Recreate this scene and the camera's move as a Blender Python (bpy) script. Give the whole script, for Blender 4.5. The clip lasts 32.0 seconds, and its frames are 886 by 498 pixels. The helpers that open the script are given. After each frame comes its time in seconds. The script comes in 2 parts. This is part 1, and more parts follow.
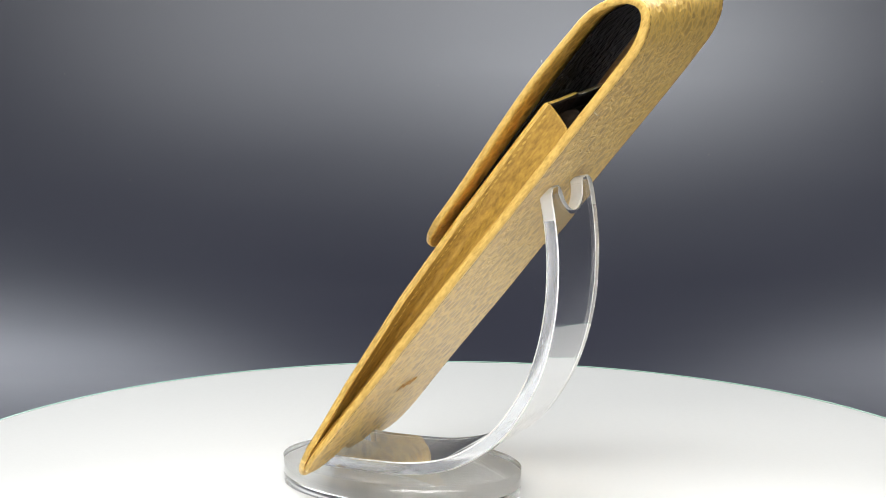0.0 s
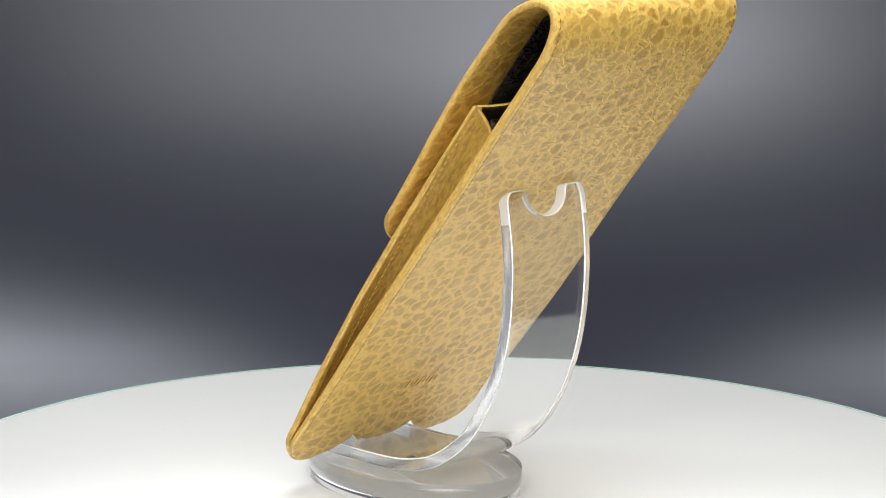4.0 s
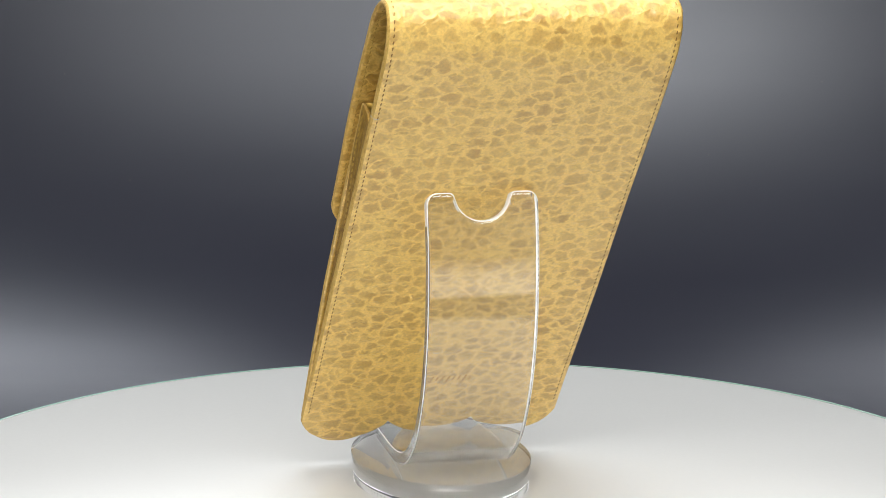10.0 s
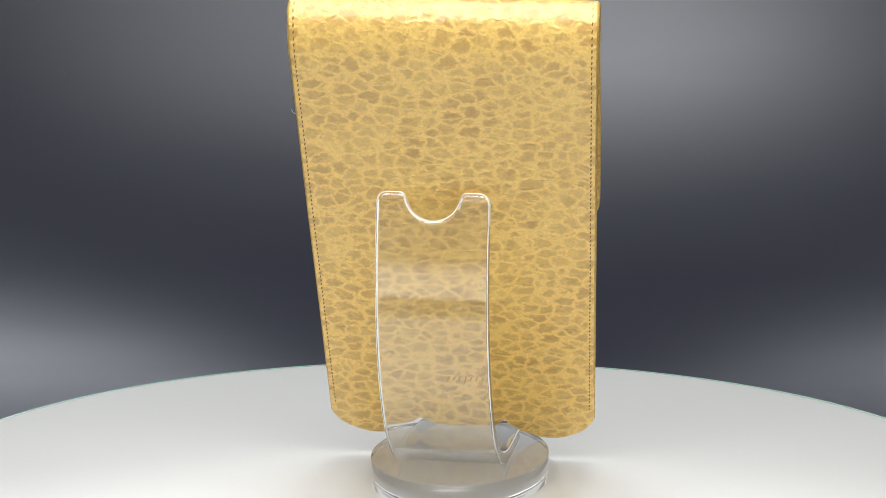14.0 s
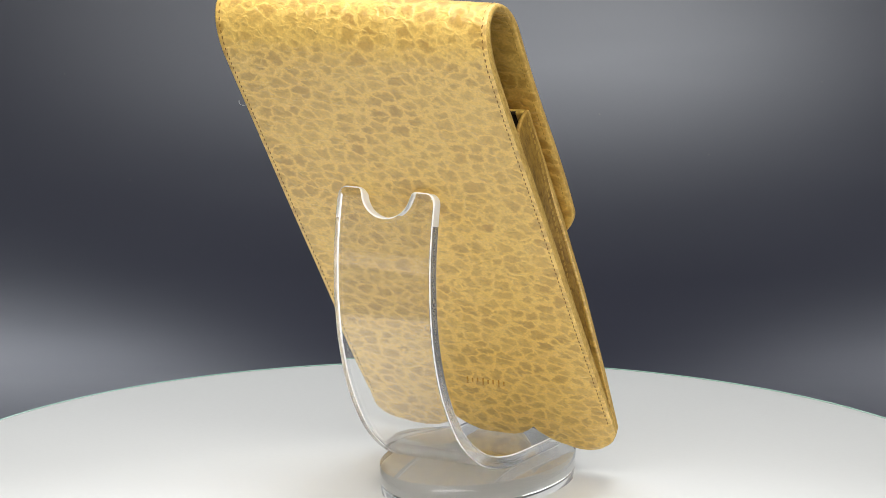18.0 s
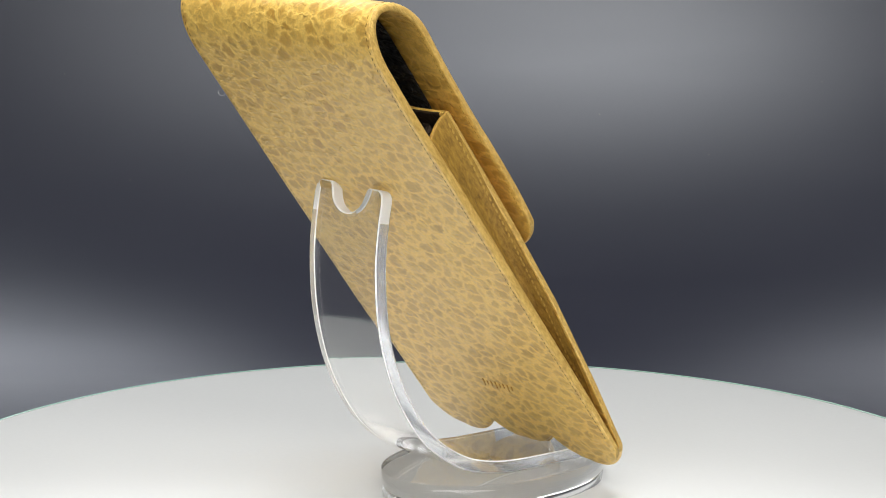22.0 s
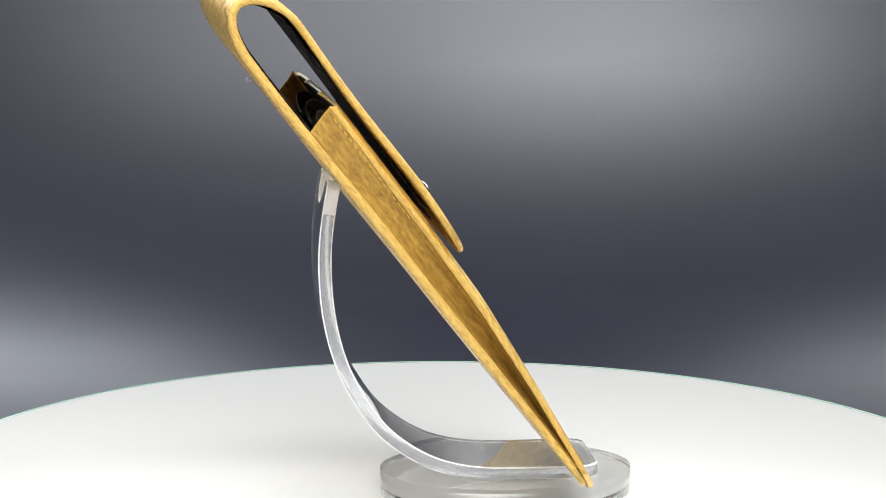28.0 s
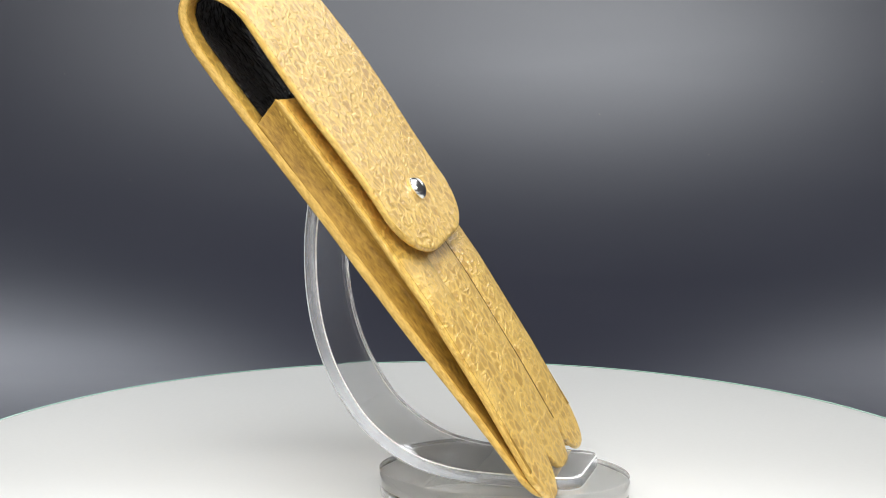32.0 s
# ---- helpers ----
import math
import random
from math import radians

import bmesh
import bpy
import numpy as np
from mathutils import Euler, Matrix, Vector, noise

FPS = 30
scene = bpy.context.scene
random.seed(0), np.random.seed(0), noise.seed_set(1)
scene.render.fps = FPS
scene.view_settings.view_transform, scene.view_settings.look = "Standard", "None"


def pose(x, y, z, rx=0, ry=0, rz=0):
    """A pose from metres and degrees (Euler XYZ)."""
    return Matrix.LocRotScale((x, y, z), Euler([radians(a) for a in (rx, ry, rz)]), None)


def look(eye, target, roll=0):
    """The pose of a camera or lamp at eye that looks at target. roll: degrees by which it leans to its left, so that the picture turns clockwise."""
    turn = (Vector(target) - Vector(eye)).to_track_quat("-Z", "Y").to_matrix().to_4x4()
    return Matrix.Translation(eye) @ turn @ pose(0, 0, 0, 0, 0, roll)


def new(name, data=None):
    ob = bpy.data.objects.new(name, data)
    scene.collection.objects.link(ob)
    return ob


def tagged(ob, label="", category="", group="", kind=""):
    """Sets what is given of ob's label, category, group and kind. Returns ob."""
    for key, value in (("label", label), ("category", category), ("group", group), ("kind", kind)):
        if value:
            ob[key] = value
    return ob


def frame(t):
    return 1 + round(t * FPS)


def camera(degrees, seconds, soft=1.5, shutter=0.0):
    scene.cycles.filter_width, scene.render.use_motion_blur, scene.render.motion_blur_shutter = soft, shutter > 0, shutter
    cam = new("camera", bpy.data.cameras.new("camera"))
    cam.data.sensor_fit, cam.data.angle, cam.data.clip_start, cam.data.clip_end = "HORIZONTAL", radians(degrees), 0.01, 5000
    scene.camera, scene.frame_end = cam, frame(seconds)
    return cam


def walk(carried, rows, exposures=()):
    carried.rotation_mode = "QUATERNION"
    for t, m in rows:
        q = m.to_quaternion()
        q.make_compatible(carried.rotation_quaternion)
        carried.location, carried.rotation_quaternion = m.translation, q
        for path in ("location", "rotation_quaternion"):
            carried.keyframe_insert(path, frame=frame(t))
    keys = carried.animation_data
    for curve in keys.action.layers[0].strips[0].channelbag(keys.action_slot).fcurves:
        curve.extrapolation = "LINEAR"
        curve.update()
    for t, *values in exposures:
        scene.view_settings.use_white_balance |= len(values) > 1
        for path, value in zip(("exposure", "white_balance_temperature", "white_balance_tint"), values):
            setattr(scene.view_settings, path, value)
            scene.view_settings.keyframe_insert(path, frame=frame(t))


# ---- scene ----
# A tan leather pen case on a clear acrylic stand turns on a white turntable before a fixed camera.
cam = camera(20.66, 32.0, soft=0.9)
EYE = look((0.0, -0.65, 0.1868), (-0.0034, 0.3337, 0.0071), 0.19)
walk(cam, [(0, EYE), (32, EYE)], [(0, 0.78), (3, 0.66), (7, 0.45), (12, 0.38), (19, 0.38), (23, 0.46), (25, 0.70), (28, 0.80), (30, 0.64), (32, 0.54)])

# ---- light ----
world = bpy.data.worlds.new("room_air")
scene.world = world
world.use_nodes = True
world.node_tree.nodes["Background"].inputs[0].default_value = (0.55, 0.6, 0.7, 1)
world.node_tree.nodes["Background"].inputs[1].default_value = 0.05


def area_lamp(name, eye, target, w, h, watts, colour=(1, 1, 1)):
    data = bpy.data.lights.new(name, "AREA")
    data.shape, data.size, data.size_y, data.energy, data.color = "ELLIPSE", w, h, watts, colour
    ob = new(name, data)
    ob.matrix_world = look(eye, target)
    return ob


area_lamp("softbox_east", (0.12, 0.25, 0.80), (0.04, 0.05, 0), 0.30, 0.20, 0.92, (0.985, 0.992, 1.0))
area_lamp("softbox_west", (-0.15, 0.25, 0.80), (-0.06, 0.05, 0), 0.22, 0.20, 0.28, (0.985, 0.992, 1.0))
area_lamp("softbox_top", (0.0, -0.16, 0.86), (0, -0.08, 0), 0.6, 0.3, 3.0, (1.0, 0.985, 0.96))
# Two added fills without a known source: table bounce and the case's back.
area_lamp("fill_front", (0.0, -0.56, 0.56), (0, -0.36, 0), 0.9, 0.25, 4.5, (1.0, 0.98, 0.95))
area_lamp("fill_low", (-0.2, -1.10, 0.56), (0, 0, 0.06), 1.6, 0.4, 1.5, (1.0, 0.97, 0.92))
# Unseen pair added behind; their reflection makes the backdrop's pale lower band.
area_lamp("rear_glow_west", (-0.52, 0.98, 0.60), (-0.1, 0.25, 0), 0.85, 0.32, 2.9, (0.92, 0.95, 1.0))
area_lamp("rear_glow_east", (0.56, 0.98, 0.60), (0.1, 0.25, 0), 0.85, 0.32, 1.75, (0.94, 0.96, 1.0))


# ---- materials ----
def material(name, colour=(0.5, 0.5, 0.5), rough=0.5, metal=0.0):
    m = bpy.data.materials.new(name)
    m.use_nodes = True
    b = m.node_tree.nodes["Principled BSDF"]
    b.inputs["Base Color"].default_value = (*colour, 1)
    b.inputs["Roughness"].default_value = rough
    b.inputs["Metallic"].default_value = metal
    return m, m.node_tree, b


def node(tree, kind, **inputs):
    n = tree.nodes.new(kind)
    for key, value in inputs.items():
        n.inputs[key.replace("_", " ")].default_value = value
    return n


def ramp(tree, source, stops):
    n = tree.nodes.new("ShaderNodeValToRGB")
    n.color_ramp.elements[0].position, n.color_ramp.elements[1].position = stops[0][0], stops[-1][0]
    n.color_ramp.elements[0].color, n.color_ramp.elements[1].color = (*stops[0][1], 1), (*stops[-1][1], 1)
    for p, c in stops[1:-1]:
        n.color_ramp.elements.new(p).color = (*c, 1)
    tree.links.new(source, n.inputs[0])
    return n.outputs[0]


def maths(tree, op, a, b):
    n = tree.nodes.new("ShaderNodeMath")
    n.operation = op
    for i, v in enumerate((a, b)):
        if isinstance(v, (int, float)):
            n.inputs[i].default_value = v
        else:
            tree.links.new(v, n.inputs[i])
    return n.outputs[0]


def mix(tree, fac, a, b, blend="MIX"):
    n = tree.nodes.new("ShaderNodeMix")
    n.data_type, n.blend_type = "RGBA", blend
    for i, v in ((0, fac), (6, a), (7, b)):
        if isinstance(v, (int, float)):
            n.inputs[i].default_value = v
        elif isinstance(v, tuple):
            n.inputs[i].default_value = (*v, 1)
        else:
            tree.links.new(v, n.inputs[i])
    return n.outputs[2]


def bump(tree, bsdf, height, distance, strength=1.0):
    n = node(tree, "ShaderNodeBump", Strength=strength, Distance=distance)
    tree.links.new(height, n.inputs["Height"])
    tree.links.new(n.outputs[0], bsdf.inputs["Normal"])


def leather(name, dark, light, rough=0.42, relief=0.00013, cell=215.0, spots=1.0, ior=1.5, gloss=0.0):
    """Pebbled leather: ragged darker spots between paler veins, with fine creases across."""
    m, t, b = material(name, light, rough)
    link = t.links.new
    co = t.nodes.new("ShaderNodeTexCoord").outputs["Object"]

    def warped(scale, amount, stretch, detail):
        n = node(t, "ShaderNodeTexNoise", Scale=scale, Detail=detail, Roughness=0.6)
        link(co, n.inputs["Vector"])
        v = t.nodes.new("ShaderNodeVectorMath")
        v.operation = "MULTIPLY_ADD"
        v.inputs[1].default_value = (amount,) * 3
        link(n.outputs["Color"], v.inputs[0])
        link(co, v.inputs[2])
        p = t.nodes.new("ShaderNodeMapping")
        p.inputs["Scale"].default_value = stretch
        link(v.outputs[0], p.inputs["Vector"])
        return p.outputs[0]

    where = warped(260.0, 0.0042, (0.86, 1.12, 1.0), 2.0)
    spot = node(t, "ShaderNodeTexVoronoi", Scale=cell, Randomness=0.9)
    link(where, spot.inputs["Vector"])
    vein = node(t, "ShaderNodeTexVoronoi", Scale=cell, Randomness=0.9)
    vein.feature = "DISTANCE_TO_EDGE"
    link(where, vein.inputs["Vector"])
    crease = node(t, "ShaderNodeTexVoronoi", Scale=cell * 1.35)
    crease.feature = "DISTANCE_TO_EDGE"
    link(warped(300.0, 0.0040, (0.60, 1.40, 1.0), 1.0), crease.inputs["Vector"])
    fine = node(t, "ShaderNodeTexNoise", Scale=1500.0, Detail=3.0)
    link(co, fine.inputs["Vector"])
    broad = node(t, "ShaderNodeTexNoise", Scale=55.0, Detail=2.0)
    link(co, broad.inputs["Vector"])
    ragged = node(t, "ShaderNodeTexNoise", Scale=cell * 3.6, Detail=4.0, Roughness=0.7)
    link(co, ragged.inputs["Vector"])
    island = maths(t, "ADD", vein.outputs["Distance"], maths(t, "MULTIPLY", maths(t, "SUBTRACT", 0.45, spot.outputs["Distance"]), 0.16))
    island = maths(t, "ADD", island, maths(t, "MULTIPLY", maths(t, "SUBTRACT", ragged.outputs["Fac"], 0.5), 0.26))
    cells = ramp(t, island, [(0.05, (0, 0, 0)), (0.12, (0.6,) * 3), (0.25, (1.0,) * 3)])
    parted = t.nodes.new("ShaderNodeSeparateColor")
    link(spot.outputs["Color"], parted.inputs[0])
    each = ramp(t, parted.outputs[0], [(0.0, (0.6,) * 3), (0.75, (1, 1, 1))])
    amount = maths(t, "MULTIPLY", cells, each)
    patch = ramp(t, broad.outputs["Fac"], [(0.32, (0.7 * spots,) * 3), (0.66, (1.0 * spots,) * 3)])
    amount = maths(t, "MULTIPLY", amount, patch)
    wrinkle = ramp(t, crease.outputs["Distance"], [(0.0, (1, 1, 1)), (0.10, (0.72,) * 3), (0.21, (0.22,) * 3), (0.36, (0, 0, 0))])
    patchy = node(t, "ShaderNodeTexNoise", Scale=cell * 1.1, Detail=1.0)
    link(co, patchy.inputs["Vector"])
    some = ramp(t, patchy.outputs["Fac"], [(0.34, (0, 0, 0)), (0.60, (1, 1, 1))])
    wrinkle = maths(t, "MULTIPLY", wrinkle, some)
    amount = maths(t, "MULTIPLY", amount, maths(t, "SUBTRACT", 1.0, maths(t, "MULTIPLY", wrinkle, 0.5)))
    colour = mix(t, amount, light, dark)
    speck = ramp(t, fine.outputs["Fac"], [(0.3, (0.86, 0.84, 0.80)), (0.7, (1.08, 1.08, 1.08))])
    colour = mix(t, 1.0, colour, speck, "MULTIPLY")
    link(colour, b.inputs["Base Color"])
    pebble = ramp(t, vein.outputs["Distance"], [(0.0, (0, 0, 0)), (0.10, (0.7,) * 3), (0.30, (1, 1, 1))])
    height = maths(t, "ADD", maths(t, "MULTIPLY", pebble, 0.45), maths(t, "MULTIPLY", wrinkle, 1.25))
    height = maths(t, "ADD", height, maths(t, "MULTIPLY", ragged.outputs["Fac"], 0.22))
    height = maths(t, "ADD", height, maths(t, "MULTIPLY", fine.outputs["Fac"], 0.05))
    bump(t, b, height, relief, 1.0)
    link(ramp(t, fine.outputs["Fac"], [(0.3, (rough - 0.06,) * 3), (0.7, (rough + 0.08,) * 3)]), b.inputs["Roughness"])
    b.inputs["IOR"].default_value = ior
    b.inputs["Specular Tint"].default_value = (1.0, 1.0 - 0.04 * gloss, 1.0 - 0.14 * gloss, 1)
    waxed = node(t, "ShaderNodeBump", Strength=1.0, Distance=relief * 0.8)
    link(height, waxed.inputs["Height"])
    link(waxed.outputs[0], b.inputs["Coat Normal"])
    b.inputs["Coat Weight"].default_value = 0.4 * gloss
    b.inputs["Coat Roughness"].default_value = 0.36
    b.inputs["Coat IOR"].default_value = 1.5
    return m


TAN = leather("tan_leather", (0.52, 0.272, 0.027), (0.91, 0.610, 0.137), 0.46, 0.00014, 240.0, 1.0, 2.15, 1.0)


def fibrous(name, dark, light, rough, streak):
    """The grain of cut or folded leather: short fibres along the length, with a few dark nicks."""
    m, t, b = material(name, light, rough)
    co = t.nodes.new("ShaderNodeTexCoord").outputs["Object"]
    p = t.nodes.new("ShaderNodeMapping")
    p.inputs["Scale"].default_value = streak
    t.links.new(co, p.inputs["Vector"])
    n = node(t, "ShaderNodeTexNoise", Scale=1.0, Detail=4.0, Roughness=0.65)
    t.links.new(p.outputs[0], n.inputs["Vector"])
    broad = node(t, "ShaderNodeTexNoise", Scale=70.0, Detail=2.0)
    t.links.new(co, broad.inputs["Vector"])
    mixed = maths(t, "ADD", maths(t, "MULTIPLY", n.outputs["Fac"], 0.85), maths(t, "MULTIPLY", broad.outputs["Fac"], 0.15))
    t.links.new(ramp(t, mixed, [(0.31, dark), (0.67, light)]), b.inputs["Base Color"])
    bump(t, b, n.outputs["Fac"], 0.00035, 1.0)
    return m


# Cover's tan made darker, so the gussets carry their shade as colour.
SIDE_SHADED = fibrous("shaded_side_leather", (0.19, 0.097, 0.011), (0.49, 0.29, 0.046), 0.6, (1000.0, 330.0, 1000.0))
TAN_EDGE = fibrous("cut_leather_edge", (0.44, 0.26, 0.05), (0.76, 0.51, 0.14), 0.65, (1500.0, 500.0, 1500.0))
# The tan leather darkened: shade inside the fold is put into the colour.
INNER_SHADED = leather("shaded_inner_leather", (0.46, 0.25, 0.028), (0.76, 0.50, 0.11), 0.6, 0.00022, 205.0, 1.0, 1.6, 0.5)
BLACK = leather("black_leather", (0.026, 0.025, 0.027), (0.010, 0.0095, 0.010), 0.42, 0.0012, 210.0, 1.0, 1.5)
DARK = leather("dark_brown_leather", (0.02, 0.013, 0.009), (0.04, 0.026, 0.016), 0.75, 0.0002, 260.0, 1.0, 1.35)
THREAD = material("brown_thread", (0.25, 0.13, 0.03), 0.7)[0]
PALE_THREAD = material("golden_thread", (0.50, 0.31, 0.06), 0.7)[0]
PRESSED = material("pressed_leather", (0.60, 0.30, 0.035), 0.5)[0]
SEAM_SHADE = material("seam_groove_shade", (0.09, 0.045, 0.008), 0.7)[0]
LINT = material("pale_lint", (0.55, 0.55, 0.55), 0.8)[0]
DUST = material("grey_dust", (0.11, 0.11, 0.115), 0.9)[0]
CHROME = material("polished_metal", (0.95, 0.95, 0.95), 0.24, 1.0)[0]


def clear_plastic(name, coat):
    m, t, b = material(name, (0.985, 0.99, 0.99), 0.015)
    b.inputs["Transmission Weight"].default_value = 0.985
    b.inputs["Specular IOR Level"].default_value = 0.5 + 0.4 * coat
    b.inputs["IOR"].default_value = 1.49
    b.inputs["Coat Weight"].default_value = coat
    b.inputs["Coat IOR"].default_value = 1.45
    co = t.nodes.new("ShaderNodeTexCoord").outputs["Object"]
    n = node(t, "ShaderNodeTexNoise", Scale=120.0, Detail=2.0)
    t.links.new(co, n.inputs["Vector"])
    t.links.new(ramp(t, n.outputs["Fac"], [(0.45, (0.006,) * 3), (0.75, (0.02,) * 3)]), b.inputs["Roughness"])
    return m


ACRYLIC = clear_plastic("clear_acrylic_sheet", 1.0)
CAST_ACRYLIC = clear_plastic("clear_cast_acrylic", 0.0)
FROSTED, _, frost = material("sawn_acrylic_edge", (0.88, 0.91, 0.96), 0.2)
frost.inputs["Transmission Weight"].default_value = 0.83
frost.inputs["IOR"].default_value = 1.49
SAWN_TOP, _, sawn = material("white_sawn_acrylic_end", (0.93, 0.95, 0.97), 0.35)
sawn.inputs["Transmission Weight"].default_value = 0.3
sawn.inputs["IOR"].default_value = 1.49
# Almost opaque white on the bevels paints in the glint of clear corners.
GLINT_EDGE, _, glint = material("painted_corner_glint", (0.97, 0.98, 0.98), 0.4)
glint.inputs["Transmission Weight"].default_value = 0.12
glint.inputs["IOR"].default_value = 1.49


def white_plastic():
    m, t, b = material("white_plastic", (0.82, 0.82, 0.81), 0.32)
    co = t.nodes.new("ShaderNodeTexCoord").outputs["Object"]
    n = node(t, "ShaderNodeTexNoise", Scale=14.0, Detail=4.0)
    t.links.new(co, n.inputs["Vector"])
    t.links.new(ramp(t, n.outputs["Fac"], [(0.3, (0.685, 0.692, 0.676)), (0.7, (0.70, 0.707, 0.691))]), b.inputs["Base Color"])
    f = node(t, "ShaderNodeTexNoise", Scale=600.0, Detail=2.0)
    t.links.new(co, f.inputs["Vector"])
    t.links.new(ramp(t, f.outputs["Fac"], [(0.3, (0.33,) * 3), (0.7, (0.37,) * 3)]), b.inputs["Roughness"])
    return m


WHITE = white_plastic()
EDGE_GREEN = material("green_tinted_edge", (0.36, 0.58, 0.48), 0.2)[0]


def sheet_grey():
    m, t, b = material("grey_vinyl", (0.03, 0.03, 0.037), 0.35)
    co = t.nodes.new("ShaderNodeTexCoord").outputs["Object"]
    n = node(t, "ShaderNodeTexNoise", Scale=9.0, Detail=4.0)
    t.links.new(co, n.inputs["Vector"])
    b.inputs["Specular IOR Level"].default_value = 1.0
    p = t.nodes.new("ShaderNodeMapping")
    p.inputs["Scale"].default_value = (9.0, 60.0, 60.0)
    p.inputs["Rotation"].default_value = (0, 0, radians(12))
    t.links.new(co, p.inputs["Vector"])
    g = node(t, "ShaderNodeTexNoise", Scale=1.0, Detail=4.0, Roughness=0.6)
    t.links.new(p.outputs[0], g.inputs["Vector"])
    t.links.new(ramp(t, g.outputs["Fac"], [(0.3, (0.335,) * 3), (0.7, (0.365,) * 3)]), b.inputs["Roughness"])
    b.inputs["Specular Tint"].default_value = (0.94, 0.965, 1.0, 1)
    t.links.new(ramp(t, n.outputs["Fac"], [(0.3, (0.0150, 0.0162, 0.0290)), (0.7, (0.0178, 0.0190, 0.0330))]), b.inputs["Base Color"])
    return m


GREY = sheet_grey()
TABLE = material("pale_laminate", (0.80, 0.80, 0.79), 0.4)[0]
WALL = material("grey_wall_paint", (0.2, 0.2, 0.205), 0.8)[0]


# ---- mesh helpers ----
def part(name, bm, mat, parent=None, label="", place=None, smooth=True):
    """One mesh object; under a thing or a part where parent is given."""
    me = bpy.data.meshes.new(name)
    bm.normal_update()
    bm.to_mesh(me)
    bm.free()
    me.materials.append(mat)
    for p in me.polygons:
        p.use_smooth = smooth
    ob = new(name, me)
    if parent is not None:
        ob.parent = parent
    if place is not None:
        ob.matrix_basis = place
    if label:
        ob["label"] = label
    return ob


def padded_sheet(surface, na, nb, thick, swell=lambda a, b: 1.0):
    """A soft sheet: surface(a, b) gives the mid-surface for a and b in 0..1; both faces close in a rounded rim."""
    r = thick * 0.36

    def steps(n, length):
        inner = np.linspace(0, 1, n)
        rim = [r / length * k for k in (0.0, 0.08, 0.28, 0.6, 1.0)]
        mids = [x for x in inner if rim[-1] * 1.2 < x < 1 - rim[-1] * 1.2]
        return rim + mids + [1 - x for x in reversed(rim)]

    p = [Vector(surface(a, b)) for a, b in ((0, 0.5), (1, 0.5))]
    la = (p[1] - p[0]).length
    pts = [Vector(surface(0.5, k / 40)) for k in range(41)]
    lb = sum((pts[k + 1] - pts[k]).length for k in range(40))
    A, B = steps(na, la), steps(nb, lb)
    bm = bmesh.new()
    top, low = {}, {}
    e = 1e-3
    for i, a in enumerate(A):
        for j, b in enumerate(B):
            m = Vector(surface(a, b))
            da = Vector(surface(min(1, a + e), b)) - Vector(surface(max(0, a - e), b))
            db = Vector(surface(a, min(1, b + e))) - Vector(surface(a, max(0, b - e)))
            nrm = da.cross(db).normalized()
            h = 1.0
            for d in (a * la, (1 - a) * la, b * lb, (1 - b) * lb):
                if d < r:
                    h = min(h, math.sqrt(max(0, 1 - (1 - d / r) ** 2)))
            h *= swell(a, b)
            if h < 1e-6:
                top[i, j] = low[i, j] = bm.verts.new(m)
            else:
                top[i, j] = bm.verts.new(m + nrm * h * thick / 2)
                low[i, j] = bm.verts.new(m - nrm * h * thick / 2)
    for i in range(len(A) - 1):
        for j in range(len(B) - 1):
            q = [(i, j), (i + 1, j), (i + 1, j + 1), (i, j + 1)]
            bm.faces.new([top[k] for k in q])
            bm.faces.new([low[k] for k in reversed(q)])
    return bm


def bevelled(bm, width, segments=2):
    bmesh.ops.bevel(bm, geom=[e for e in bm.edges if e.is_manifold and e.calc_face_angle(0) > 0.6], offset=width, segments=segments, affect="EDGES")
    return bm


def prism(outline, z0, z1):
    bm = bmesh.new()
    lo = [bm.verts.new((x, y, z0)) for x, y in outline]
    hi = [bm.verts.new((x, y, z1)) for x, y in outline]
    bm.faces.new(list(reversed(lo)))
    bm.faces.new(hi)
    for i in range(len(lo)):
        j = (i + 1) % len(lo)
        bm.faces.new((lo[i], lo[j], hi[j], hi[i]))
    return bm


def lathe(profile, segments=96):
    """Turn a profile of (radius, z) round the z axis; radius 0 closes it."""
    bm = bmesh.new()
    rings = []
    for rad, z in profile:
        if rad < 1e-7:
            rings.append([bm.verts.new((0, 0, z))] * segments)
        else:
            rings.append([bm.verts.new((rad * math.cos(2 * math.pi * k / segments), rad * math.sin(2 * math.pi * k / segments), z)) for k in range(segments)])
    for a, b in zip(rings, rings[1:]):
        for k in range(segments):
            q = [a[k], a[(k + 1) % segments], b[(k + 1) % segments], b[k]]
            q = [v for n, v in enumerate(q) if v not in q[:n]]
            if len(q) > 2:
                bm.faces.new(q)
    bmesh.ops.recalc_face_normals(bm, faces=bm.faces)
    return bm


# ---- the setting ----
def backdrop():
    """A grey sheet: flat under the turntable, swept up behind it."""
    path = [(-0.31 + 0.04 * k, -0.03) for k in range(13)]
    for k in range(33):
        a = radians(60 * k / 32)
        path.append((0.18 + 0.32 * math.sin(a), -0.03 + 0.32 * (1 - math.cos(a))))
    bm = bmesh.new()
    rows = [[bm.verts.new((-1.4 + 0.2 * k, y, z)) for k in range(15)] for y, z in path]
    for a, b in zip(rows, rows[1:]):
        for k in range(14):
            bm.faces.new((a[k], a[k + 1], b[k + 1], b[k]))
    under = [[bm.verts.new((-1.4 + 2.8 * k, y + (0.003 if z > 0.1 else 0.0), z - 0.003)) for k in range(2)] for y, z in path]
    for a, b in zip(under, under[1:]):
        bm.faces.new((a[0], b[0], b[1], a[1]))
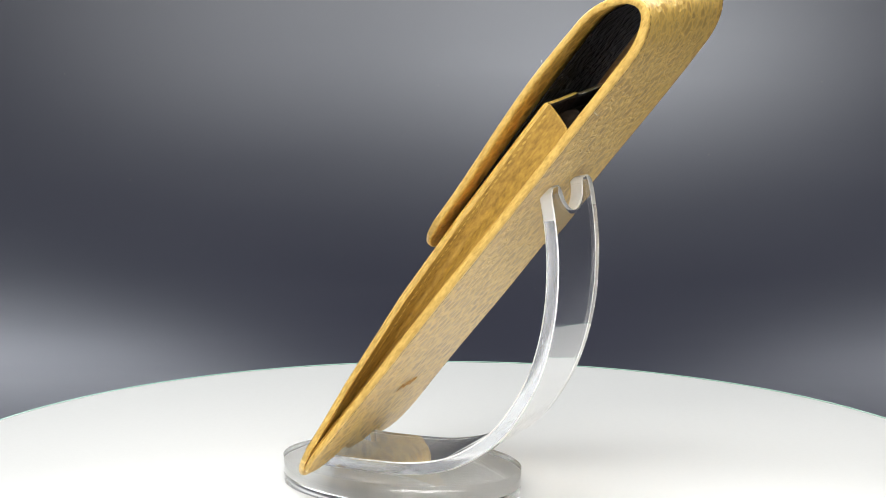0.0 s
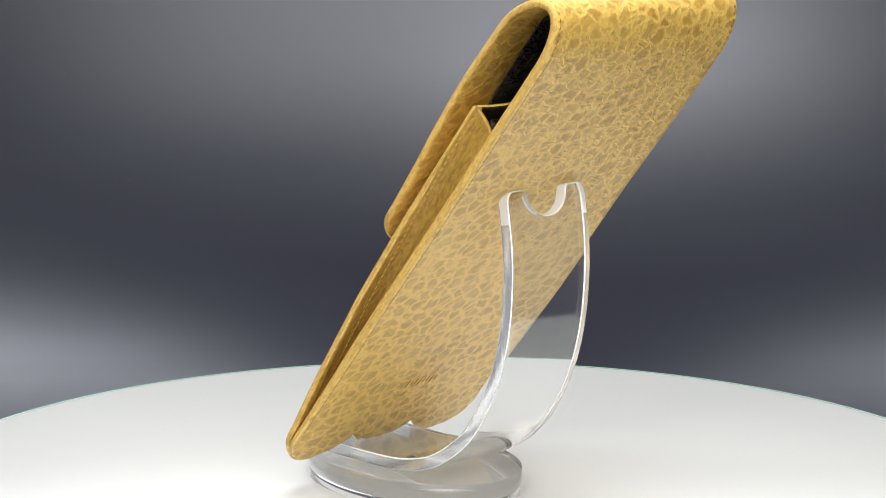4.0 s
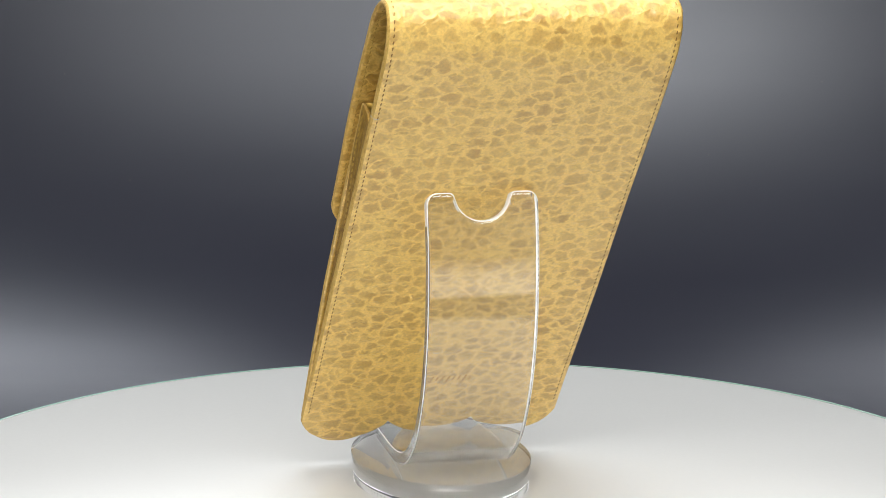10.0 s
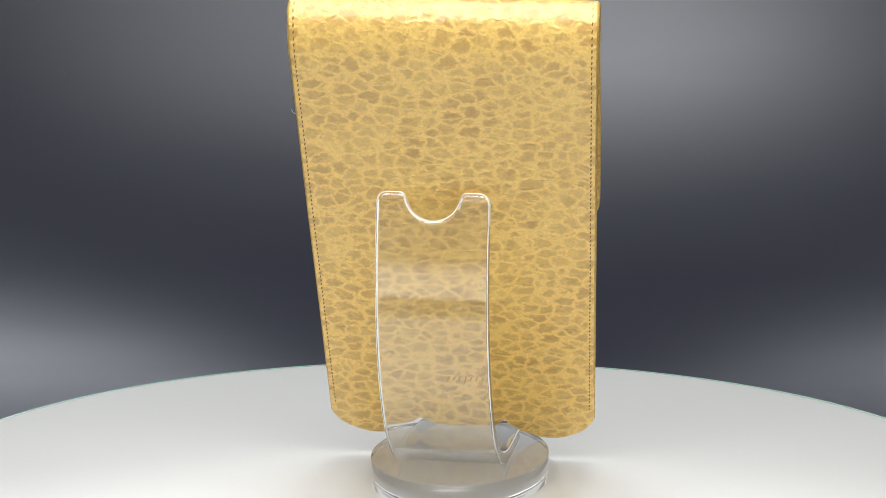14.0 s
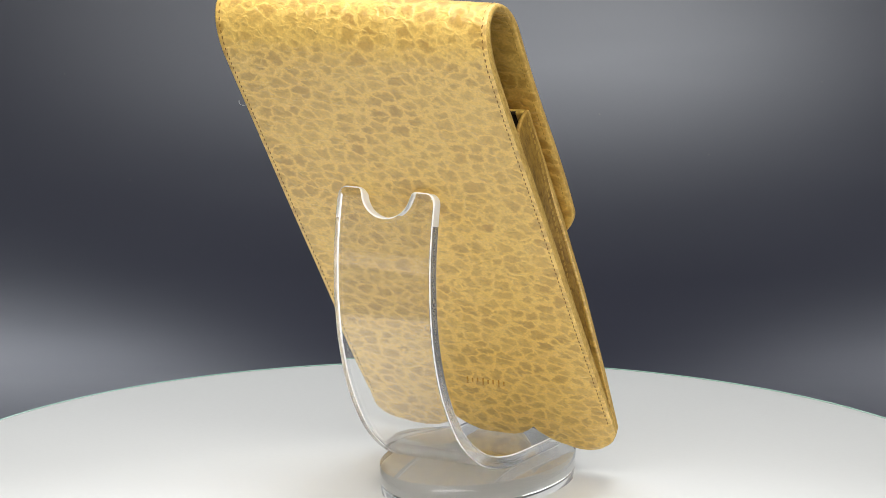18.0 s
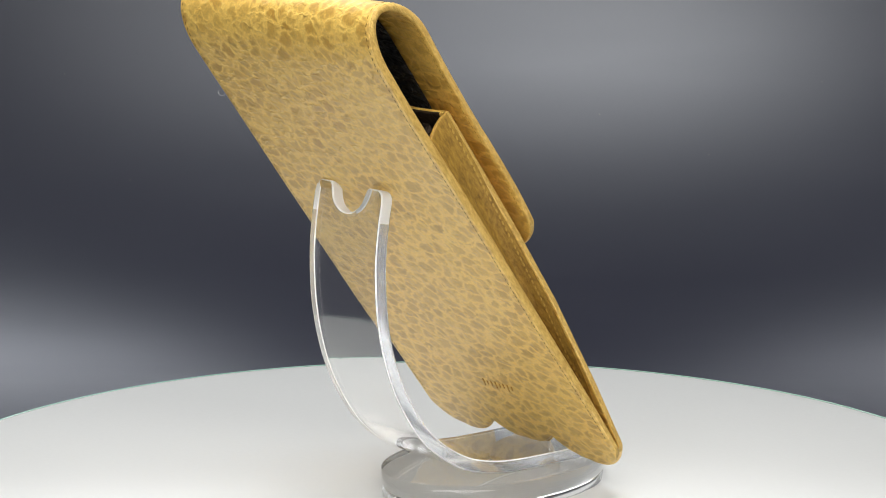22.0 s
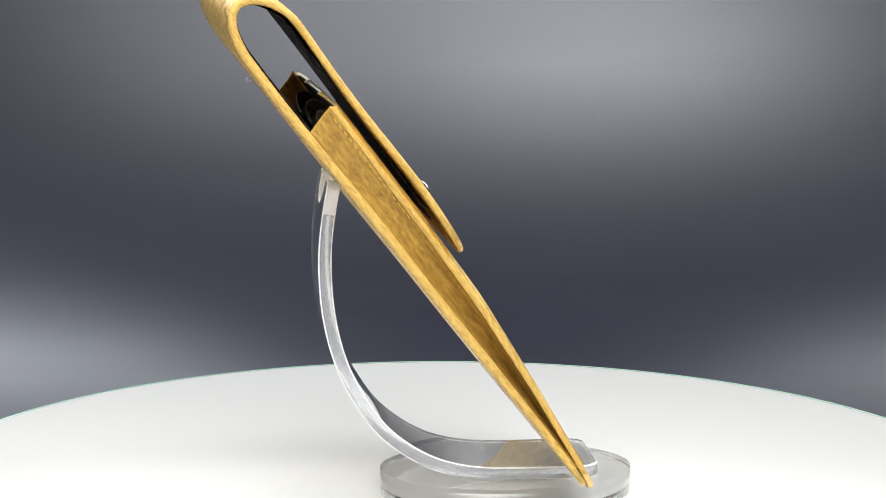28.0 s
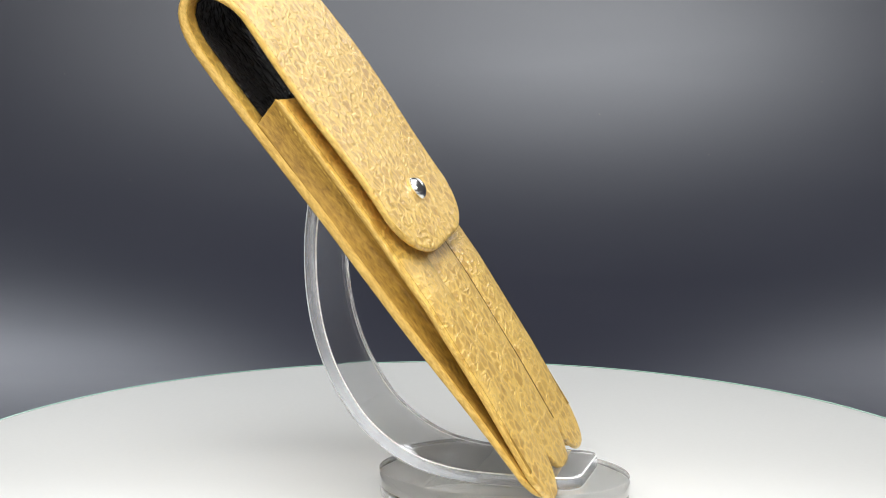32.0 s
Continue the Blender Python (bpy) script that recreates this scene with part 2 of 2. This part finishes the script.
    ob = part("backdrop", bm, GREY)
    return tagged(ob, "dark grey smooth backdrop sheet sweeping up behind the turntable", "backdrop", kind="structure")


def box(name, x0, y0, z0, x1, y1, z1, mat, label, category):
    bm = prism([(x0, y0), (x1, y0), (x1, y1), (x0, y1)], z0, z1)
    return tagged(part(name, bm, mat, smooth=False), label, category, kind="structure")


backdrop()
box("floor", -1.6, -1.6, -0.14, 1.6, 1.6, -0.04, TABLE, "pale laminate table top under the backdrop sheet", "floor")
for nm, c in (("wall_north", (-1.6, 1.5, 1.6, 1.6)), ("wall_south", (-1.6, -1.6, 1.6, -1.5)), ("wall_east", (1.5, -1.5, 1.6, 1.5)), ("wall_west", (-1.6, -1.5, -1.5, 1.5))):
    box(nm, c[0], c[1], -0.04, c[2], c[3], 1.8, WALL, "plain grey painted studio wall", "wall")
box("ceiling", -1.6, -1.6, 1.8, 1.6, 1.6, 1.9, WALL, "plain grey studio ceiling", "ceiling")


# ---- the turntable ----
def make_turntable():
    thing = new("turntable")
    tagged(thing, "round glossy white turntable with a thin greenish rim", "turntable")
    R = 0.1596
    part("disc", lathe([(0, -0.03), (R - 0.004, -0.03), (R - 0.0012, -0.012), (R - 0.0012, -0.0004), (R - 0.0016, 0), (0, 0)], 256), WHITE, thing)
    part("rim", lathe([(R - 0.0012, -0.011), (R - 0.0003, -0.0105), (R, -0.009), (R, -0.0006), (R - 0.0004, 0.0), (R - 0.0010, 0.00025), (R - 0.0016, 0.0001)], 256), EDGE_GREEN, thing, "thin greenish translucent rim band")
    return thing


# ---- the stand ----
STAND = Matrix.Translation((0.0014, 0.0152, 0)) @ pose(0, 0, 0, 0, 0, -3.5)
BASE_TOP = 0.007
BAND_Y = [0.0240, 0.0190, 0.0, -0.0118, -0.0233, -0.0345, -0.0406, -0.0448, -0.0480, -0.0500, -0.0507, -0.0505, -0.0491, -0.0479]
BAND_Z = [0.0087, 0.0086, 0.0086, 0.0094, 0.0127, 0.0205, 0.0285, 0.0360, 0.0450, 0.0550, 0.0650, 0.0735, 0.0840, 0.0895]


def band_line():
    """The middle line of the bent strip as a smooth curve."""
    pts = [Vector((0, y, z)) for y, z in zip(BAND_Y, BAND_Z)]
    out = []
    for i in range(len(pts) - 1):
        p0, p1, p2, p3 = pts[max(0, i - 1)], pts[i], pts[i + 1], pts[min(len(pts) - 1, i + 2)]
        for k in range(8):
            t = k / 8
            out.append(0.5 * (2 * p1 + (p2 - p0) * t + (2 * p0 - 5 * p1 + 4 * p2 - p3) * t * t + (3 * p1 - p0 - 3 * p2 + p3) * t ** 3))
    out.append(pts[-1])
    run = np.cumsum([0.0] + [(b - a).length for a, b in zip(out, out[1:])])
    even = np.linspace(0, run[-1], 161)
    yz = np.stack([np.interp(even, run, [p.y for p in out]), np.interp(even, run, [p.z for p in out])], 1)
    for _ in range(24):
        yz[1:-1] = 0.25 * yz[:-2] + 0.5 * yz[1:-1] + 0.25 * yz[2:]
    return [Vector((0, float(y), float(z))) for y, z in yz]


def make_stand():
    thing = new("display_stand")
    tagged(thing, "clear acrylic display stand, a bent strip on an oval base", "stand")
    oval = [(0.0248 * math.cos(2 * math.pi * k / 128), 0.0348 * math.sin(2 * math.pi * k / 128)) for k in range(128)]
    base = part("base_plate", bevelled(prism(oval, -0.0004, BASE_TOP), 0.0004, 1), CAST_ACRYLIC, thing, "thick clear oval base", STAND)
    base.data.materials.append(GLINT_EDGE)
    for p in base.data.polygons:
        p.use_smooth = abs(p.normal.z) < 0.05
        p.material_index = 1 if 0.1 < abs(p.normal.z) < 0.9 else 0
    line = band_line()
    run = [0.0]
    for a, b in zip(line, line[1:]):
        run.append(run[-1] + (b - a).length)
    total, half, T = run[-1], 0.0147, 0.0036

    def reach(x):
        """How far up the strip goes at the offset x: round shoulders and a round notch."""
        end = total - 0.0007
        r = 0.0028
        if abs(x) > half - r:
            end -= r - math.sqrt(max(0, r * r - (abs(x) - half + r) ** 2))
        n, d = 0.0072, 0.0073
        if abs(x) < n:
            end -= d * math.sqrt(max(0, 1 - (x / n) ** 2)) ** 0.9
        elif abs(x) < n + 0.0016:
            end -= 0.0016 - math.sqrt(max(0, 0.0016 ** 2 - (n + 0.0016 - abs(x)) ** 2))
        return end

    def tangent(i):
        return (line[min(i + 2, len(line) - 1)] - line[max(0, i - 2)]).normalized()

    def at(s):
        s = min(max(s, 0), total)
        i = max(0, min(len(run) - 2, int(np.searchsorted(run, s)) - 1))
        k = (s - run[i]) / (run[i + 1] - run[i])
        p = line[i].lerp(line[i + 1], k)
        tan = tangent(i).lerp(tangent(i + 1), k).normalized()
        return p, Vector((0, -tan.z, tan.y)) * -1

    xs = sorted(set([round(half * k / 40, 7) for k in range(-40, 41)] + [s * v for s in (-1, 1) for v in (0.0072, 0.00705, 0.0068, 0.0074, 0.0078, 0.0145, 0.0142, 0.0136)]))
    ns = 90
    bm = bmesh.new()
    front, rear = [], []
    for x in xs:
        e = reach(x)
        over = max(0, abs(x) - half + 0.005)
        st = 0.005 - math.sqrt(max(0, 0.005 ** 2 - over ** 2))
        f_row, r_row = [], []
        for k in range(ns + 1):
            p, n = at(st + (e - st) * k / ns)
            f_row.append(bm.verts.new((x, p.y + n.y * T / 2, p.z + n.z * T / 2)))
            r_row.append(bm.verts.new((x, p.y - n.y * T / 2, p.z - n.z * T / 2)))
        front.append(f_row)
        rear.append(r_row)
    for i in range(len(xs) - 1):
        for k in range(ns):
            bm.faces.new((front[i][k], front[i + 1][k], front[i + 1][k + 1], front[i][k + 1]))
            bm.faces.new((rear[i][k], rear[i][k + 1], rear[i + 1][k + 1], rear[i + 1][k]))
        bm.faces.new((front[i][0], rear[i][0], rear[i + 1][0], front[i + 1][0]))
        bm.faces.new((front[i][ns], front[i + 1][ns], rear[i + 1][ns], rear[i][ns]))
    for i in (0, len(xs) - 1):
        for k in range(ns):
            bm.faces.new((front[i][k], front[i][k + 1], rear[i][k + 1], rear[i][k]))
    bmesh.ops.recalc_face_normals(bm, faces=bm.faces)
    sharp = [e for e in bm.edges if e.is_manifold and e.calc_face_angle(0) > 1.2]
    for f in bmesh.ops.bevel(bm, geom=sharp, offset=0.00035, segments=1, affect="EDGES")["faces"]:
        f.material_index = 2
    band = part("bent_strip", bm, ACRYLIC, thing, "clear bent strip with a round notch", STAND)
    band.data.materials.append(FROSTED)
    band.data.materials.append(GLINT_EDGE)
    band.data.materials.append(SAWN_TOP)
    for p in band.data.polygons:
        c = p.center
        if p.material_index == 2:
            p.use_smooth = False
        elif abs(p.normal.x) > 0.5 or (c.z > 0.07 and p.normal.z > 0.55) or (c.y > 0.02 and p.normal.y > 0.5):
            p.material_index, p.use_smooth = (3 if c.z > 0.0805 else 1), False
    band.visible_shadow = False
    edge = [(0.0147 * math.sin(radians(a)), 0.001 + 0.0135 * math.cos(radians(a)), BASE_TOP + 0.0001) for a in range(-88, 89, 8)]
    part("adhesive_edge", fibre(edge, 0.00011), LINT, thing, "fine pale edge of the glued area", STAND)
    for k, (c, r, st, sw) in enumerate((((-0.0148, -0.0478, 0.0475), 0.0013, 20, 150), ((-0.0118, -0.0478, 0.0480), 0.0009, 200, 120), ((0.0135, -0.0505, 0.0545), 0.0007, 60, 160))):
        part("lint_fibre", fibre(curl(c, r, st, sw, -0.001), 0.00006), LINT, thing, "fine pale lint hair", STAND)
    return thing


# ---- the pen case ----
LEAN = 37.8
CASE = Matrix(((1, 0, 0, 0), (0, -math.sin(radians(LEAN)), -math.cos(radians(LEAN)), 0.0367), (0, math.cos(radians(LEAN)), -math.sin(radians(LEAN)), 0), (0, 0, 0, 1)))
CASE = CASE @ Matrix.Translation((0.0008, 0.0011, 0)) @ pose(0, 0, 0, 0, 0, -0.9)
HALF = 0.0378
LOBE = HALF * 2 / 3
THICK = 0.0024
POCKET_TOP = 0.1335
EDGE_V = [0.008, 0.021, 0.039, 0.068, 0.095, 0.134]
EDGE_N = [0.0027, 0.0042, 0.0063, 0.0087, 0.0098, 0.0103]


def bottom(u, low=0.0095, deep=0.0058, mid=0.0015):
    """The scalloped lower edge: three round lobes side by side."""
    k = min(2, max(0, int((u + HALF) / LOBE)))
    x = (u + HALF - (k + 0.5) * LOBE) / (LOBE / 2)
    return low + (mid if k == 1 else 0) + deep * abs(x) ** 2.4 + (0.0032 * abs(x) ** 7 if (k == 0 and x < 0) or (k == 2 and x > 0) else 0)


def cover_path():
    """(v, n) of the cover's mid-line: up the back, over the fold, down the flap."""
    out = [(0.0, -0.0007), (0.03, -0.0009), (0.08, -0.0008), (0.108, -0.0008), (0.132, -0.0007), (0.146, -0.0007), (0.152, -0.0008)]
    for k in range(1, 24):
        a = radians(180 * k / 24)
        out.append((0.1545 + 0.0140 * math.sin(a) + 0.0010 * math.sin(2 * a), -0.0085 + 0.0077 * math.cos(a)))
    out += [(0.150, -0.0161), (0.136, -0.0159), (0.118, -0.0154), (0.104, -0.0148), (0.092, -0.0141), (0.078, -0.0134)]
    return out


PATH = cover_path()
RUN = [0.0]
for p0, p1 in zip(PATH, PATH[1:]):
    RUN.append(RUN[-1] + math.hypot(p1[0] - p0[0], p1[1] - p0[1]))


def along(s):
    return float(np.interp(s, RUN, [p[0] for p in PATH])), float(np.interp(s, RUN, [p[1] for p in PATH]))


def cover_surface(a, b):
    u = (2 * a - 1) * HALF
    start = bottom(u)
    x = max(0, abs(u) - HALF + 0.027) / 0.027
    end = RUN[-1] - 0.0165 * (1 - math.sqrt(max(0, 1 - x * x)))
    s = start + (end - start) * b
    v, n = along(s)
    flap = min(1, max(0, (s - 0.165) / 0.03))
    n += flap * 0.0001 * abs(u / HALF) ** 2.5
    n += 0.0004 * math.sin(s * 90 + u * 40) * (0.3 + flap)
    narrow = 1 + 0.012 * min(1, max(0, (s - 0.195) / 0.03))
    return u * narrow, v, n


def lobe_wave(u):
    k = (u + HALF) / LOBE
    return abs(math.sin(math.pi * k)) ** 0.75


def front_surface(a, b):
    u = (2 * a - 1) * (HALF - 0.0006)
    start = bottom(u, 0.0075, 0.009, 0.0012)
    top = POCKET_TOP + 0.0012 - 0.0026 * lobe_wave(u)
    v = start + (top - start) * b
    edge = float(np.interp(v, EDGE_V, EDGE_N)) - 0.0011
    grow = min(1, (v - 0.004) / 0.065)
    belly = 0.0010 * grow * (1 - abs(u / HALF) ** 14)
    swell = 0.0011 * grow
    return u, v, -edge - belly - swell * lobe_wave(u)


def gusset_surface(side):
    def surface(a, b):
        low = 0.0178
        v = low + (POCKET_TOP - 0.0012 - low) * b
        back, fore = -0.0016, -float(np.interp(v, EDGE_V, EDGE_N)) + 0.0003
        n = back + (fore - back) * a
        deep = 0.0009 + 0.0072 * min(1, max(0, (0.118 - v) / 0.07)) * min(1, (v - low) / 0.03 + 0.4)
        return side * (HALF - 0.0009 - deep * math.sin(math.pi * a) ** 0.8), v + 0.0022 * a * b, n
    return surface


def sleeve(u0):
    """An open leather tube for one pen, flattened, with a wavy mouth."""
    bm = bmesh.new()
    N, levels = 36, (0.075, 0.09, 0.10, 0.114, 0.122, 0.1255, 1.0)
    loops = []
    for wall in (0, 1):
        for v in (levels if wall == 0 else reversed(levels)):
            ring = []
            for k in range(N):
                a = 2 * math.pi * k / N
                n_front = float(np.interp(min(v, 0.13), EDGE_V, EDGE_N)) + 0.0006
                n_mid, n_half = (n_front + 0.0040) / 2, max(0.0004, (n_front - 0.0040) / 2)
                ru, rn = 0.0096 - 0.0007 * wall, max(0.0002, n_half - 0.0006 * wall)
                top = v if v < 1 else 0.1275 + 0.0026 * math.cos(a) ** 2
                ring.append(bm.verts.new((u0 + ru * math.cos(a), top, -n_mid + rn * math.sin(a))))
            loops.append(ring)
    for p, q in zip(loops, loops[1:]):
        for k in range(N):
            bm.faces.new((p[k], p[(k + 1) % N], q[(k + 1) % N], q[k]))
    bmesh.ops.recalc_face_normals(bm, faces=bm.faces)
    return bm


def lining_surface(a, b):
    s = 0.06 + (RUN[-1] - 0.014 - 0.06) * b
    u = (2 * a - 1) * (HALF - 0.0075 - 0.0055 * min(1, max(0, (s - 0.165) / 0.02)))
    v, n = along(s)
    v2, n2 = along(s + 0.0005)
    tv, tn = v2 - v, n2 - n
    d = math.hypot(tv, tn)
    off = THICK / 2 + 0.0004
    return u, v + tn / d * off, n - tv / d * off


def stitches(rows, long=0.0010, wide=0.00016, high=0.00012):
    """Small raised threads; rows holds (place, direction, normal)."""
    bm = bmesh.new()
    for p, d, n in rows:
        d, n = d.normalized(), n.normalized()
        w = d.cross(n)
        ring = []
        for k, f in ((-1, 0.35), (-0.55, 1.0), (0.55, 1.0), (1, 0.35)):
            c = p + d * long / 2 * k
            ring.append([bm.verts.new(c + w * wide * f), bm.verts.new(c + n * high * f), bm.verts.new(c - w * wide * f)])
        for q, r in zip(ring, ring[1:]):
            for k in range(2):
                bm.faces.new((q[k], q[k + 1], r[k + 1], r[k]))
    return bm


def seam(surface, a_of, b_of, count, side, thick, tilt=0.12):
    """Places for stitches along a line on a sheet's face (side +1 or -1)."""
    out = []
    e = 1e-3
    for k in range(count):
        t = (k + 0.5) / count
        a, b = a_of(t), b_of(t)
        p = Vector(surface(a, b))
        da = Vector(surface(min(1, a + e), b)) - Vector(surface(max(0, a - e), b))
        db = Vector(surface(a, min(1, b + e))) - Vector(surface(a, max(0, b - e)))
        n = da.cross(db).normalized() * side
        t2 = t + 1e-3
        d = (Vector(surface(a_of(t2), b_of(t2))) - p).normalized()
        d = (d + d.cross(n) * random.uniform(tilt * 0.4, tilt * 1.6)).normalized()
        out.append((p + n * ((thick(b) if callable(thick) else thick) / 2), d, n))
    return out


def cover_depth(b):
    """The back is pared thin towards its lower edge, and the flap is a single layer."""
    return THICK * (0.6 + 0.4 * min(1, b / 0.18)) * (1 - 0.28 * min(1, max(0, (b - 0.62) / 0.1)))


def make_case():
    thing = new("pen_case")
    tagged(thing, "tan pebbled leather flap pen case with chrome stud on the stand", "pen case")
    cover = part("cover", padded_sheet(cover_surface, 75, 130, THICK, lambda a, b: cover_depth(b) / THICK), TAN, thing, "tan leather back, fold and flap in one piece", CASE)
    front = part("front_panel", padded_sheet(front_surface, 121, 60, 0.0016), TAN, thing, "tan leather front with three rounded pen channels", CASE)
    front.data.materials.append(DARK)
    front.data.materials.append(TAN_EDGE)
    for p in front.data.polygons:
        p.material_index = 1 if p.normal.z > 0.3 and abs(p.center.x) < HALF - 0.0045 and p.center.y > 0.1 else 2 if abs(p.normal.x) > 0.75 and abs(p.center.x) > HALF - 0.002 else 0
    cover.data.materials.append(TAN_EDGE)
    cover.data.materials.append(INNER_SHADED)
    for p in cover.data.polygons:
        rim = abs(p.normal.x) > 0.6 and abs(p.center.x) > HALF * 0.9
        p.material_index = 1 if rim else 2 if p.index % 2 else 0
    for side in (-1, 1):
        gusset = part("side_gusset", padded_sheet(gusset_surface(side), 16, 50, 0.0012), SIDE_SHADED, thing, "folded-in leather side gusset", CASE)
        part("stitching", stitches(seam(gusset_surface(side), lambda t: 0.86, lambda t: 0.04 + 0.94 * t, 52, side, 0.0012), 0.0014, 0.00026, 0.0002), PALE_THREAD, gusset, "line of golden stitches")
    for u0 in (-0.0200, 0, 0.0200):
        part("pen_sleeve", sleeve(u0), DARK, thing, "dark brown leather inner sleeve", CASE)
    part("lining", padded_sheet(lining_surface, 40, 50, 0.0004), BLACK, thing, "black crinkled leather lining", CASE)
    inset = 0.0016 / (2 * HALF)
    for a0 in (inset, 1 - inset):
        part("stitching", stitches(seam(cover_surface, lambda t: a0, lambda t: 0.03 + 0.61 * t, 92, 1, cover_depth)), THREAD, cover, "line of small brown stitches")
        part("stitching", stitches(seam(cover_surface, lambda t: a0, lambda t: 0.64 + 0.34 * t, 52, 1, cover_depth)), PALE_THREAD, cover, "line of golden stitches")
        part("stitching", stitches(seam(cover_surface, lambda t: a0, lambda t: 0.53 + 0.44 * t, 64, -1, cover_depth)), PALE_THREAD, cover, "line of golden stitches")
        part("stitching", stitches(seam(front_surface, lambda t: a0, lambda t: 0.05 + 0.93 * t, 100, -1, 0.0016)), PALE_THREAD, front, "line of golden stitches")
    # Dark strip laid along the channel seam in place of its groove's shade.
    line = [front_surface(0.5 - LOBE / 2 / (2 * HALF - 0.0012), 0.02 + 0.96 * k / 60) for k in range(61)]
    part("channel_seam_shade", fibre([(u, v, n - 0.00072) for u, v, n in line], 0.00034), SEAM_SHADE, front, "narrow dark strip shading the seam between two channels")
    # chrome stud on the flap
    cap = part("stud", lathe([(0, 0.0022), (0.0010, 0.0021), (0.0020, 0.0017), (0.0028, 0.0010), (0.0033, 0.0002), (0.0034, -0.0004), (0.0030, -0.0008), (0, -0.0008)], 40), CHROME, thing, "small domed chrome stud")
    cap.matrix_basis = CASE @ Matrix.Translation((0.001, 0.0940, -0.0161)) @ pose(0, 0, 0, 180 - 4, 0, 0)
    socket = part("snap_socket", lathe([(0, 0.0012), (0.0018, 0.0012), (0.0022, 0.0018), (0.0030, 0.0018), (0.0036, 0.0008), (0.0038, 0), (0, 0)], 32), CHROME, thing, "chrome snap socket under the flap")
    socket.matrix_basis = CASE @ Matrix.Translation((0.0, 0.0930, -0.0112)) @ pose(0, 0, 0, 180, 0, 0)
    for c, r, st, sw in (((-0.0372, 0.140, 0.0008), 0.0012, 10, 170), ((-0.030, 0.139, -0.0186), 0.0011, 100, 120)):
        part("lint_fibre", fibre(curl(c, r, st, sw, 0.0008), 0.00006), LINT, thing, "fine pale lint hair", CASE)
    # pressed mark low on the back: plain strokes
    bm = bmesh.new()
    for x, y, w, h, turn in [(-0.0052 + 0.0016 * k, 0.0002 * (k % 3), 0.0004, (0.0030, 0.0016, 0.0020)[k % 3], -14) for k in range(8)]:
        m = Matrix.Translation((x, y, 0)) @ pose(0, 0, 0, 0, 0, turn)
        b2 = prism([(-w / 2, -h / 2), (w / 2, -h / 2), (w / 2, h / 2), (-w / 2, h / 2)], -0.0001, 0.00003)
        b2.transform(m)
        me = bpy.data.meshes.new("stroke")
        b2.to_mesh(me)
        bm.from_mesh(me)
        b2.free()
    part("pressed_mark", bm, PRESSED, cover, "small pressed mark of plain strokes", Matrix.Translation((0.002, 0.035, 0.00035)))
    for ob in cover.children:
        if ob.name.startswith("stitching"):
            ob.matrix_basis = Matrix.Identity(4)
    return thing


def fibre(points, thick):
    """A fine hair: a thin three-sided tube through the points."""
    bm = bmesh.new()
    rings = []
    for i, p in enumerate(points):
        p = Vector(p)
        d = (Vector(points[min(i + 1, len(points) - 1)]) - Vector(points[max(0, i - 1)])).normalized()
        x = d.orthogonal().normalized()
        y = d.cross(x)
        rings.append([bm.verts.new(p + thick * (x * math.cos(k * 2.094) + y * math.sin(k * 2.094))) for k in range(3)])
    for p, q in zip(rings, rings[1:]):
        for k in range(3):
            bm.faces.new((p[k], p[(k + 1) % 3], q[(k + 1) % 3], q[k]))
    return bm


def curl(centre, radius, start, sweep, rise):
    out = []
    for k in range(9):
        a = radians(start + sweep * k / 8)
        out.append((centre[0] + radius * math.cos(a), centre[1] + rise * k / 8, centre[2] + radius * math.sin(a)))
    return out


def make_dust():
    """Pale specks that lie on the backdrop sheet."""
    bm = bmesh.new()
    for x, z, r in ((0.064, 0.055, 0.0005), (0.162, 0.068, 0.0004), (-0.006, 0.066, 0.0004), (-0.136, 0.030, 0.0005), (0.034, -0.004, 0.0005), (-0.1, -0.008, 0.0004), (0.11, 0.04, 0.0004), (0.19, 0.02, 0.0003), (-0.17, 0.07, 0.0004)):
        a = math.acos(1 - (z + 0.03) / 0.32)
        y = 0.18 + 0.32 * math.sin(a)
        n = Vector((0, -math.sin(a), math.cos(a)))
        c = Vector((x, y, z)) + n * 0.0002
        t = Vector((0, n.z, -n.y))
        ring = [bm.verts.new(c + Vector((1, 0, 0)) * r * random.uniform(0.3, 1) * math.cos(k) + t * r * random.uniform(0.6, 1.8) * math.sin(k)) for k in range(6)]
        tip = bm.verts.new(c + n * 0.0003)
        for k in range(6):
            bm.faces.new((ring[k], ring[(k + 1) % 6], tip))
    ob = part("dust", bm, DUST)
    return tagged(ob, "tiny pale dust specks on the dark backdrop", "dust", kind="stuff")


make_dust()
turntable = make_turntable()
stand = make_stand()
case = make_case()


def motions():
    """Turntable, stand and case turn together at an even pace."""
    rows = [(t, pose(0, 0, 0, 0, 0, 69.1 - 5.31 * t)) for t in range(33)]
    for thing in (turntable, stand, case):
        walk(thing, rows)


motions()
